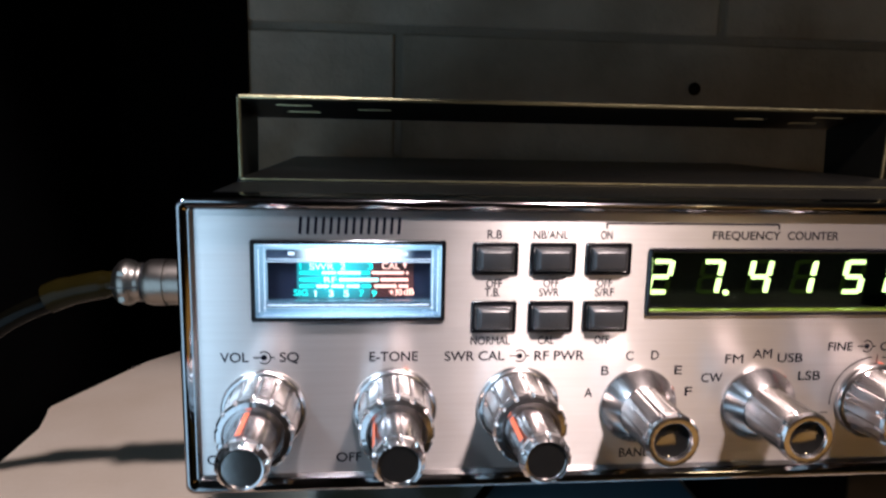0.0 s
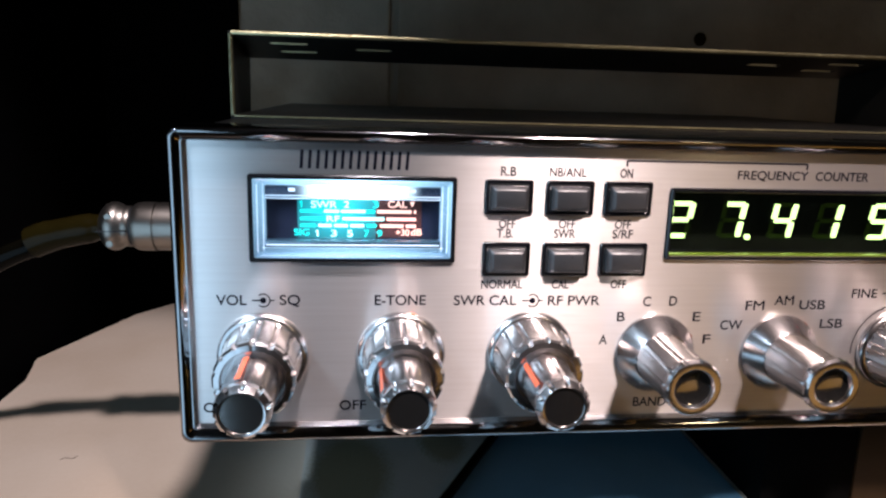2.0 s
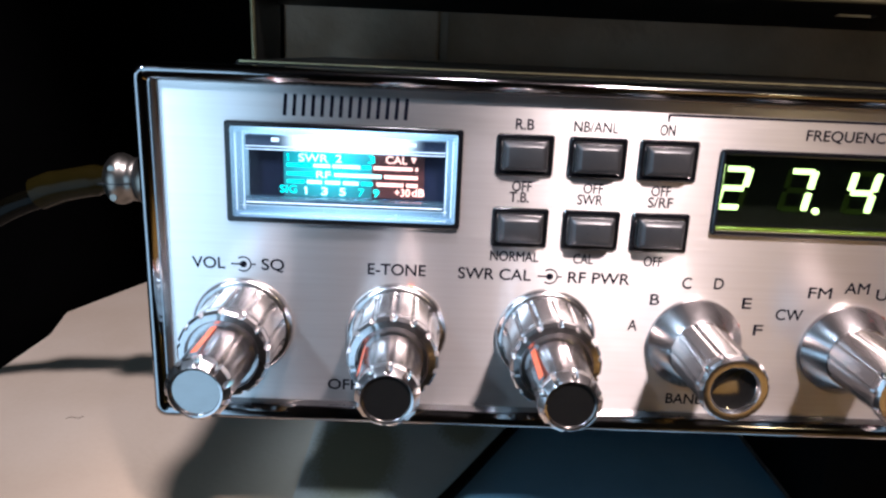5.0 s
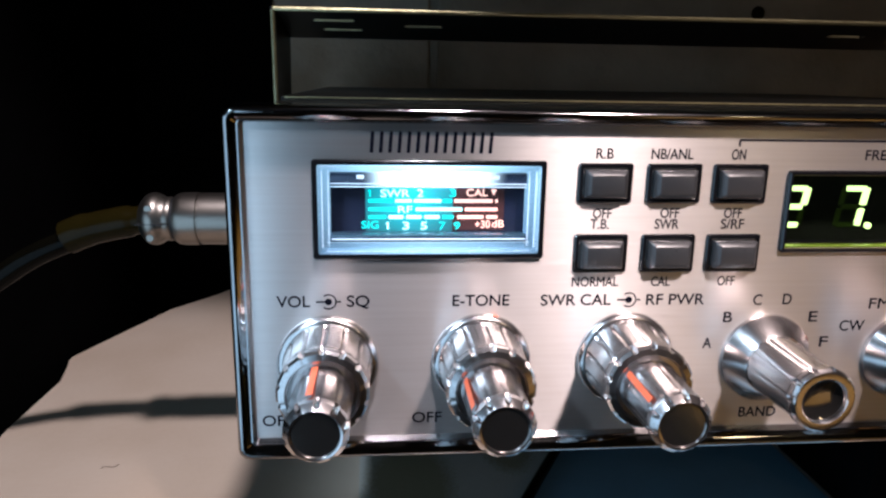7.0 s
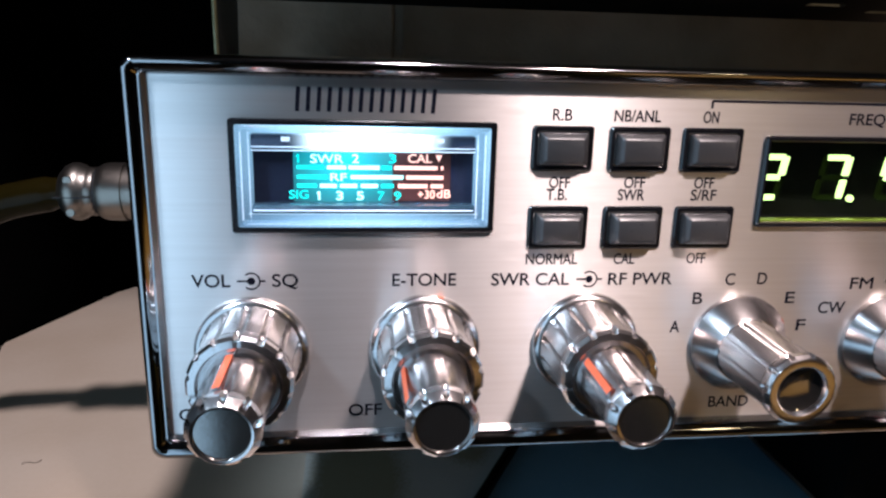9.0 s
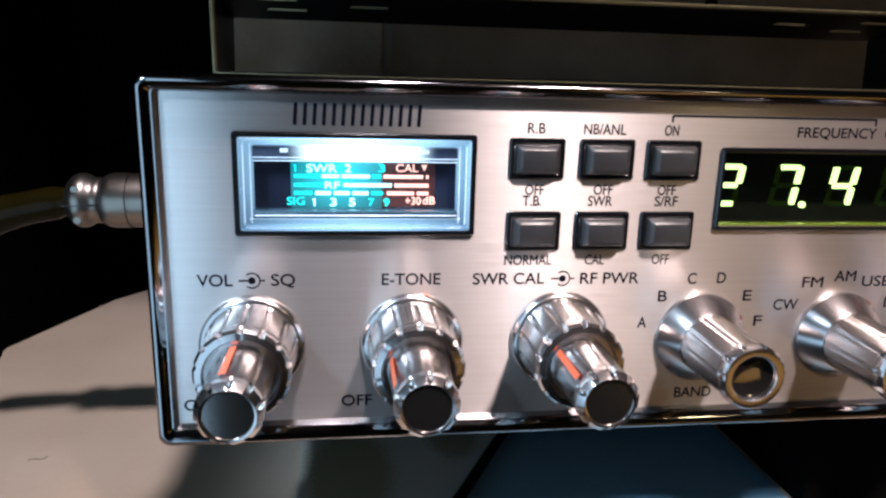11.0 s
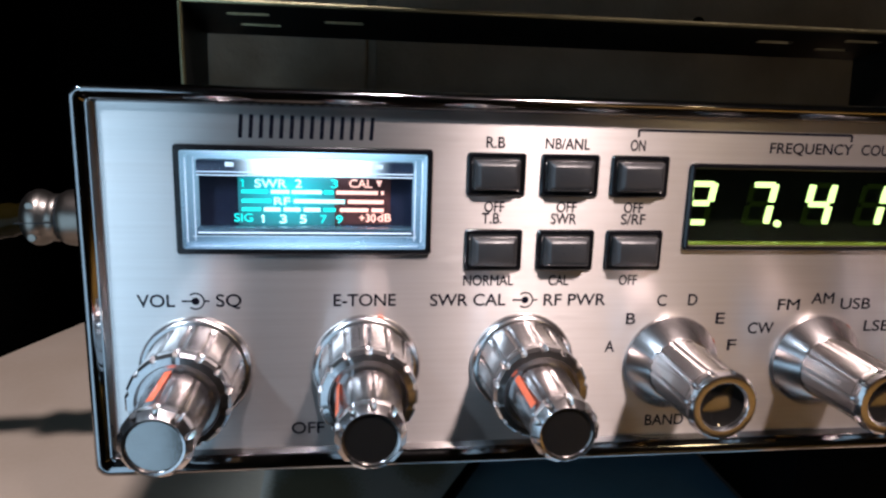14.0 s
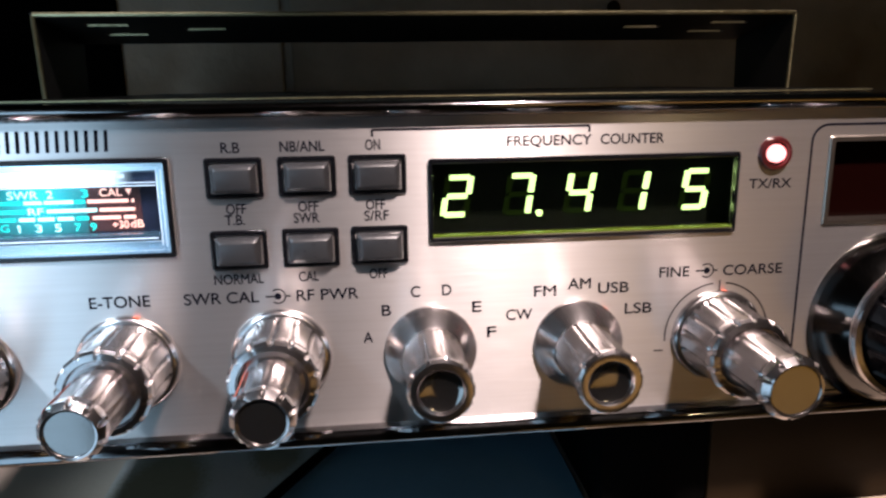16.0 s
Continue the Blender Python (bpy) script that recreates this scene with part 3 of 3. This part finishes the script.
    s("SWR", 1.33, 1.91, 4.265, PALE)
    s("2", 2.07, 2.19, 4.27, PALE)
    s("3", 2.73, 2.86, 4.275, TEAL)
    s("CAL", 3.08, 3.51, 4.285, RED)
    s("RF", 1.68, 1.97, 3.935, PALE, 0.13)
    s("SIG", 0.94, 1.28, 3.615, TEAL)
    for t, x, mat in (("3", 1.84, PALE), ("5", 2.21, PALE), ("7", 2.59, TEAL), ("9", 2.89, TEAL)):
        s(t, x - 0.06, x + 0.06, 3.595, mat)
    s("+30", 3.27, 3.58, 3.625, RED)
    s("dB", 3.62, 3.87, 3.635, RED)
    bm = bmesh.new()
    bm.faces.new([bm.verts.new((x, y, z)) for x, z in ((3.58, 4.35), (3.70, 4.35), (3.64, 4.22))])
    part("scale_mark", bm, RED, m)
    pane = part("pane", box(0.12, 4.48, -0.055, -0.04, 3.14, 4.88), GLASS, m, "clear plastic pane")
    pane.visible_shadow = False


def counter(R):
    c = window_frame("frequency_display", 9.64, 16.25, 3.12, 4.84, 0.07, 0.10, 0.05, GLOSS_BLACK, R, "green digital frequency display in a black frame")
    part("backing", box(9.4, 17.1, 0.86, 0.90, 3.0, 4.95), WINDOW, c)
    part("inner_rail", box(9.72, 16.17, -0.085, -0.06, 3.19, 3.225, 0.006), NICKEL, c)
    part("inner_rail", box(9.72, 16.17, -0.07, 0.02, 4.735, 4.755, 0.005), NICKEL, c)
    part("inner_ledge", box(9.72, 16.17, -0.055, 0.16, 3.21, 3.262, 0.008), LEDGE, c, "ledge coloured green for the reflected light of the digits")
    part("floor_plate", box(9.72, 16.17, 0.13, 0.80, 3.17, 3.19), GLOSS_BLACK, c)
    seg_on = {"2": "abged", "7": "abc", "4": "fgbc", "1": "bc", "5": "afgcd", "6": "fe"}
    wdt, hgt, th, slant = 0.62, 0.92, 0.122, 0.14
    def poly(pts, lit, x0, name):
        bm = bmesh.new()
        front = [bm.verts.new((x0 + x + slant * z / hgt, 0.80 if lit else 0.84, 3.475 + z)) for x, z in pts]
        back = [bm.verts.new((v.co.x, 0.86, v.co.z)) for v in front]
        bm.faces.new(front)
        for i in range(len(front)):
            j = (i + 1) % len(front)
            bm.faces.new((front[i], front[j], back[j], back[i]))
        part(name, bm, LIT if lit else UNLIT, c)
    g, h2, c_ = 0.024, hgt / 2, 0.012
    def hbar(z0, z1):
        return [(th * 0.55 + g, z0 + c_), (th * 0.55 + g + c_, z0), (wdt - th * 0.55 - g - c_, z0), (wdt - th * 0.55 - g, z0 + c_), (wdt - th * 0.55 - g, z1 - c_), (wdt - th * 0.55 - g - c_, z1), (th * 0.55 + g + c_, z1), (th * 0.55 + g, z1 - c_)]
    def vbar(x0, z0, z1):
        return [(x0, z0 + c_), (x0 + c_, z0), (x0 + th - c_, z0), (x0 + th, z0 + c_), (x0 + th, z1 - c_), (x0 + th - c_, z1), (x0 + c_, z1), (x0, z1 - c_)]
    shapes = {"a": hbar(hgt - th * 0.9, hgt), "d": hbar(0, th * 0.9), "g": hbar(h2 - th * 0.45, h2 + th * 0.45),
              "f": vbar(0, h2 + g + 0.02, hgt - th * 0.35), "e": vbar(0, th * 0.35, h2 - g - 0.02),
              "b": vbar(wdt - th, h2 + g + 0.02, hgt - th * 0.35), "c": vbar(wdt - th, th * 0.35, h2 - g - 0.02)}
    for d, x0 in (("2", 9.955), ("7", 11.325), ("4", 12.68), ("1", 13.92), ("5", 15.34), ("6", 16.60)):
        for k, pts in shapes.items():
            on = k in seg_on[d]
            poly(pts, on, x0, "lit_segment" if on else "unlit_segment")
    part("decimal_point", lathe(12.155, 3.51, [(0.80, 0.07, 0), (0.86, 0.07, 0)], 20), LIT, c)
    pane = part("pane", box(9.74, 16.15, -0.06, -0.045, 3.27, 4.74), GLASS, c, "clear filter pane")
    pane.visible_shadow = False


def buttons(R):
    for x0, x1 in ((5.25, 6.37), (6.66, 7.80), (8.04, 9.20)):
        for z0, z1, proud in ((4.15, 4.96, 0.26), (2.70, 3.51, 0.30)):
            b = window_frame("push_button", x0, x1, z0, z1, 0.09, 0.06, 0.05, GLOSS_BLACK, R, "grey push button in a glossy black frame")
            part("well", box(x0 + 0.08, x1 - 0.08, 0.04, 0.06, z0 + 0.08, z1 - 0.08), MATT_BLACK, b)
            a, d = x0 + 0.13, x1 - 0.13
            lo, hi = z0 + 0.12, z1 - 0.12
            bm = loft([(round_rect(a, d, lo, hi, 0.03, 3), 0.05), (round_rect(a, d, lo, hi, 0.03, 3), -proud + 0.12), (round_rect(a + 0.015, d - 0.015, lo + 0.015, hi - 0.02, 0.04, 3), -proud + 0.085), (round_rect(a + 0.075, d - 0.075, lo + 0.07, hi - 0.085, 0.05, 3), -proud + 0.012), (round_rect(a + 0.10, d - 0.10, lo + 0.095, hi - 0.11, 0.05, 3), -proud)], False, True)
            part("cap", bm, BUTTON, b)


def pointer(parent, cx, cz, r, y0, y1, deg, w=0.13):
    """A painted stripe along a knob; deg is turned left from the top."""
    a0 = radians(90 + deg)
    bm = bmesh.new()
    rows = []
    for y, rr_ in ((y0, r), (y1, r)):
        rows.append([bm.verts.new((cx + rr_ * math.cos(a0 + s * w / r / 2), y, cz + rr_ * math.sin(a0 + s * w / r / 2))) for s in (-1, -0.3, 0.3, 1)])
    for i in range(3):
        bm.faces.new((rows[0][i], rows[0][i + 1], rows[1][i + 1], rows[1][i]))
    part("pointer", bm, ORANGE, parent, "orange painted pointer stripe")


def double_knob(R, cx, cz, stripe, base_mark, inner=0.55):
    k = part("dual_knob", lathe(cx, cz, [(0.0, 1.03, 0), (-0.09, 1.03, 0), (-0.14, 1.00, 0), (-0.18, 0.93, 0)], 72), CHROME, R, "chrome dual knob with fluted rings")
    part("outer_ring", lathe(cx, cz, [(-0.15, 0.91, 0), (-0.22, 0.91, 0), (-0.26, 0.895, 0.018), (-1.20, 0.85, 0.018), (-1.26, 0.85, 0.0), (-1.30, 0.88, 0.038), (-1.48, 0.88, 0.038), (-1.55, 0.83, 0.02), (-1.58, 0.70, 0), (-1.50, 0.66, 0)], 168, 14), CHROME, k)
    part("inner_ring", lathe(cx, cz, [(-1.45, inner + 0.04, 0), (-1.62, inner + 0.03, 0.012), (-2.72, inner - 0.005, 0.012), (-2.76, inner - 0.005, 0.0), (-2.80, inner + 0.025, 0.036), (-2.96, inner + 0.02, 0.036), (-3.05, inner - 0.05, 0.01), (-3.09, inner - 0.10, 0), (-3.08, inner - 0.135, 0), (-3.03, inner - 0.15, 0)], 120, 10, 0.6, cap=False), CHROME, k)
    part("end_cap", lathe(cx, cz, [(-3.00, inner - 0.145, 0), (-3.040, inner - 0.148, 0), (-3.040, inner - 0.17, 0), (-3.040, 0.2, 0), (-3.040, 0.02, 0)], 48), CAP, k, "dark polished end cap")
    if stripe is not None:
        pointer(k, cx, cz, inner + 0.042, -1.56, -2.74, stripe, 0.12)
    if base_mark:
        pointer(k, cx, cz, 1.034, -0.01, -0.10, -15 if cx < 10 else -5, 0.12)


def single_knob(R, cx, cz, mark):
    k = part("rotary_knob", lathe(cx, cz, [(0.0, 0.98, 0), (-0.10, 0.98, 0), (-0.14, 0.95, 0), (-0.48, 0.70, 0), (-0.52, 0.66, 0)], 72), CHROME, R, "chrome rotary knob with a coned skirt")
    part("grip", lathe(cx, cz, [(-0.46, 0.66, 0), (-0.56, 0.655, 0.016), (-1.92, 0.62, 0.016), (-1.96, 0.62, 0.0), (-2.00, 0.66, 0.04), (-2.14, 0.655, 0.04), (-2.19, 0.615, 0.012)], 120, 11, 0.4, cap=False), CHROME, k)
    part("end_ring", lathe(cx, cz, [(-2.17, 0.61, 0), (-2.205, 0.585, 0), (-2.21, 0.56, 0), (-2.21, 0.46, 0), (-2.17, 0.43, 0), (-2.10, 0.42, 0)], 64, cap=False), CHROME, k, "flat bright ring")
    part("end_cap", lathe(cx, cz, [(-2.07, 0.43, 0), (-2.11, 0.42, 0), (-2.085, 0.38, 0), (-2.055, 0.30, 0), (-2.035, 0.20, 0), (-2.025, 0.10, 0), (-2.023, 0.02, 0)], 48, cap="end"), CAP, k, "dished dark polished cap")
    pointer(k, cx, cz, 0.985, -0.02, -0.11, mark, 0.12)


def channel_part(R):
    w = window_frame("channel_display", 18.25, 22.62, 3.16, 5.12, 0.12, 0.05, 0.4, NICKEL, R, "dark red channel display, unlit")
    part("backing", box(18.2, 22.7, 0.38, 0.42, 3.1, 5.2), REDWIN, w)
    k = part("channel_knob", lathe(20.25, 0.95, [(0, 2.06, 0), (-0.10, 2.06, 0), (-0.16, 2.02, 0), (-0.30, 1.97, 0), (-0.78, 1.66, 0), (-0.84, 1.60, 0)], 96), DARK_CHROME, R, "large black channel knob with a dark chrome skirt")
    part("chrome_ring", lathe(20.25, 0.95, [(-0.80, 1.62, 0), (-0.88, 1.62, 0), (-0.96, 1.57, 0), (-0.98, 1.45, 0)], 96, cap=False), CHROME, k)
    part("grip", lathe(20.25, 0.95, [(-0.84, 1.44, 0), (-1.0, 1.42, 0.05), (-2.2, 1.37, 0.05), (-2.35, 1.30, 0), (-2.38, 1.2, 0)], 192, 16), KNOB_BLACK, k)


def bracket(R):
    x0, x1, th = -2.28, 24.2, 0.16
    y0, ytop = 11.2, 8.75
    wd, drop = 4.0, 0.62                                # strap width and its fall towards the back
    slots = [(-1.0, 0.45, 0.9, 1.25), (-0.75, 0.7, 2.3, 2.65), (2.2, 3.6, 1.5, 1.9)]
    slots += [(21.9 - b, 21.9 - a, c, d) for a, b, c, d in slots]
    xs = sorted({x0, x1, *[s[0] for s in slots], *[s[1] for s in slots]})
    ys = sorted({0.0, wd, *[s[2] for s in slots], *[s[3] for s in slots]})
    bm = bmesh.new()
    def P(x, d, low):
        return bm.verts.new((x, y0 + d, ytop - drop * d / wd - (th if low else 0)))
    top = {(x, d): P(x, d, False) for x in xs for d in ys}
    low = {(x, d): P(x, d, True) for x in xs for d in ys}
    cells = set()
    for i, (a, b) in enumerate(zip(xs, xs[1:])):
        for j, (c, d) in enumerate(zip(ys, ys[1:])):
            if not any(s[0] < (a + b) / 2 < s[1] and s[2] < (c + d) / 2 < s[3] for s in slots):
                cells.add((i, j))
    for i, j in cells:
        q = [(xs[i], ys[j]), (xs[i + 1], ys[j]), (xs[i + 1], ys[j + 1]), (xs[i], ys[j + 1])]
        bm.faces.new([top[k] for k in q])
        bm.faces.new([low[k] for k in reversed(q)])
        for (di, dj), (p, r) in (((0, -1), (q[0], q[1])), ((1, 0), (q[1], q[2])), ((0, 1), (q[2], q[3])), ((-1, 0), (q[3], q[0]))):
            if (i + di, j + dj) not in cells:
                bm.faces.new((top[p], top[r], low[r], low[p]))
    for v in [v for v in bm.verts if not v.link_faces]:
        bm.verts.remove(v)
    b = part("mounting_bracket", bm, BRACKET, R, "black steel mounting bracket with bare worn edges")
    # bright strips added so that each slot shows a sliver of light
    for a, c, e, f in slots:
        zt = ytop - drop * f / wd
        part("slot_edge", box(a + 0.05, c - 0.05, y0 + f - 0.03, y0 + f - 0.002, zt - th + 0.01, zt - 0.005), BARE, b, "bare metal strip added for the light caught in a slot")
    for xa, xb in ((x0, x0 + th), (x1 - th, x1)):
        bm = bmesh.new()
        q = [(y0, ytop - th), (y0 + wd, ytop - drop - th), (y0 + wd - 0.4, 1.6), (y0 + wd - 1.4, 0.8), (y0 + 1.2, 0.8), (y0 + 0.3, 1.6)]
        l_, r_ = [bm.verts.new((xa, y, z)) for y, z in q], [bm.verts.new((xb, y, z)) for y, z in q]
        bm.faces.new(l_)
        bm.faces.new(r_)
        for i in range(len(q)):
            j = (i + 1) % len(q)
            bm.faces.new((l_[i], l_[j], r_[j], r_[i]))
        part("side_arm", bm, BRACKET, b)
        bm = bmesh.new()
        tube([((xa + xb) / 2, y0 - 0.01, ytop - 0.1), ((xa + xb) / 2, y0 + 0.28, 1.7)], 0.085, 8, bm)
        part("worn_edge", bm, BARE, b, "bare metal worn edge")
        sx = -1 if xa < 0 else 1
        xc = (L_SIDE if sx < 0 else R_SIDE)
        part("clamp_screw", box(min(xc, xa if sx > 0 else xb), max(xc, xa if sx > 0 else xb), y0 + 1.5, y0 + 2.3, 2.2, 3.0, 0.1), MATT_BLACK, b)
    bm = tube([(x0 + 0.1, y0, ytop - 0.075), (x1 - 0.1, y0, ytop - 0.075)], 0.085, 8)
    part("worn_edge", bm, BARE, b, "bare metal worn edge")


L_SIDE, R_SIDE = -1.58, 23.58


def microphone_lead():
    m = empty("microphone_plug")
    ax = Matrix.Rotation(radians(90), 4, "Z")
    cy, cz = 7.2, 2.41
    def turned(profile, n=48):
        bm = lathe(0, 0, profile, n, 24)
        bmesh.ops.transform(bm, matrix=Matrix.Translation((0, cy, cz)) @ Matrix.Rotation(radians(-90), 4, "Z"), verts=bm.verts[:])
        return bm
    # profile: x along the plug, radius
    part("barrel", turned([(-x, r, 0) for x, r in [(1.60, 0.76), (3.86, 0.76), (3.88, 0.725), (3.93, 0.725), (3.95, 0.77), (4.36, 0.77), (4.50, 0.745), (4.60, 0.69), (4.62, 0.60)]]), NICKEL, m, "satin nickel plug barrel")
    part("gap_ring", turned([(-x, r, 0) for x, r in [(4.55, 0.61), (4.70, 0.61)]]), MATT_BLACK, m, "dark gap ring")
    clamp = part("collar", turned([(-x, r, 0) for x, r in [(4.68, 0.50), (4.70, 0.63), (4.74, 0.65), (4.84, 0.64), (4.93, 0.645), (5.03, 0.72), (5.16, 0.765), (5.30, 0.76), (5.44, 0.69), (5.56, 0.55), (5.62, 0.42)]]), NICKEL, m, "rounded cable clamp in two halves")
    part("slit", box(-5.58, -4.70, cy - 0.775, cy - 0.30, cz - 0.045, cz - 0.02), MATT_BLACK, clamp)
    for dz in (0.40, -0.44):
        part("clamp_screw", tube([(-5.22, cy - 0.50, cz + dz), (-5.22, cy - 0.68, cz + dz)], 0.10, 14), NICKEL, clamp)
    pts = curve_points([(-5.4, cy, cz - 0.05), (-6.1, cy, cz - 0.15), (-7.0, cy, cz - 0.38), (-7.7, cy, cz - 0.65), (-8.5, cy - 0.1, cz - 0.98), (-9.4, cy - 0.2, cz - 1.52), (-10.6, cy - 0.4, cz - 2.5), (-11.6, cy - 0.6, cz - 4.3), (-12.0, cy - 0.8, cz - 8.5), (-12.0, cy - 0.8, -14.5)], 72)
    part("lead", tube(pts, 0.34, 18), RUBBER, m, "thick dark glossy lead")
    part("strain_sleeve", tube(curve_points([(-5.5, cy, cz - 0.03), (-6.1, cy, cz - 0.10), (-7.2, cy, cz - 0.34), (-7.75, cy, cz - 0.56)], 15), [0.42] * 4 + [0.47] * 6 + [0.50] * 6, 18), SLEEVE, m, "dark amber strain sleeve")
    tagged(m, "nickel microphone plug with dark lead in the radio's side", "plug")


desk()
cream_board()
black_fillers()
papers()
supports()
radio()
microphone_lead()
set_words()


# ---------------------------------------------------------------- wall blocks, last
def wall_blocks():
    bm = box(-19.75, 19.75, -0.6, 0.6, -9.75, 9.75, 0.16, seg=3)
    first = part("block", bm, BLOCK, wall_north)
    k = 0
    for row in range(-1, 4):
        for col in range(-2, 3):
            x = 4.3 + 20 * (row % 2) + 40 * col + 20
            z = 13.4 - 10 + 20 * (row - 0)
            ob = first if k == 0 else new("block", first.data)
            ob.parent = wall_north
            ob.location = (x * U, (27.6 + 0.12 * math.sin(5.1 * k)) * U, z * U)
            k += 1


wall_blocks()
# an old screw hole in the wall paint
bm_hole = lathe(22.7, 10.4, [(26.70, 0.40, 0), (26.66, 0.34, 0), (26.66, 0.2, 0)], 20)
tagged(part("wall_plug", bm_hole, BROWN), "small dark wall plug in the painted block wall", "wall plug")
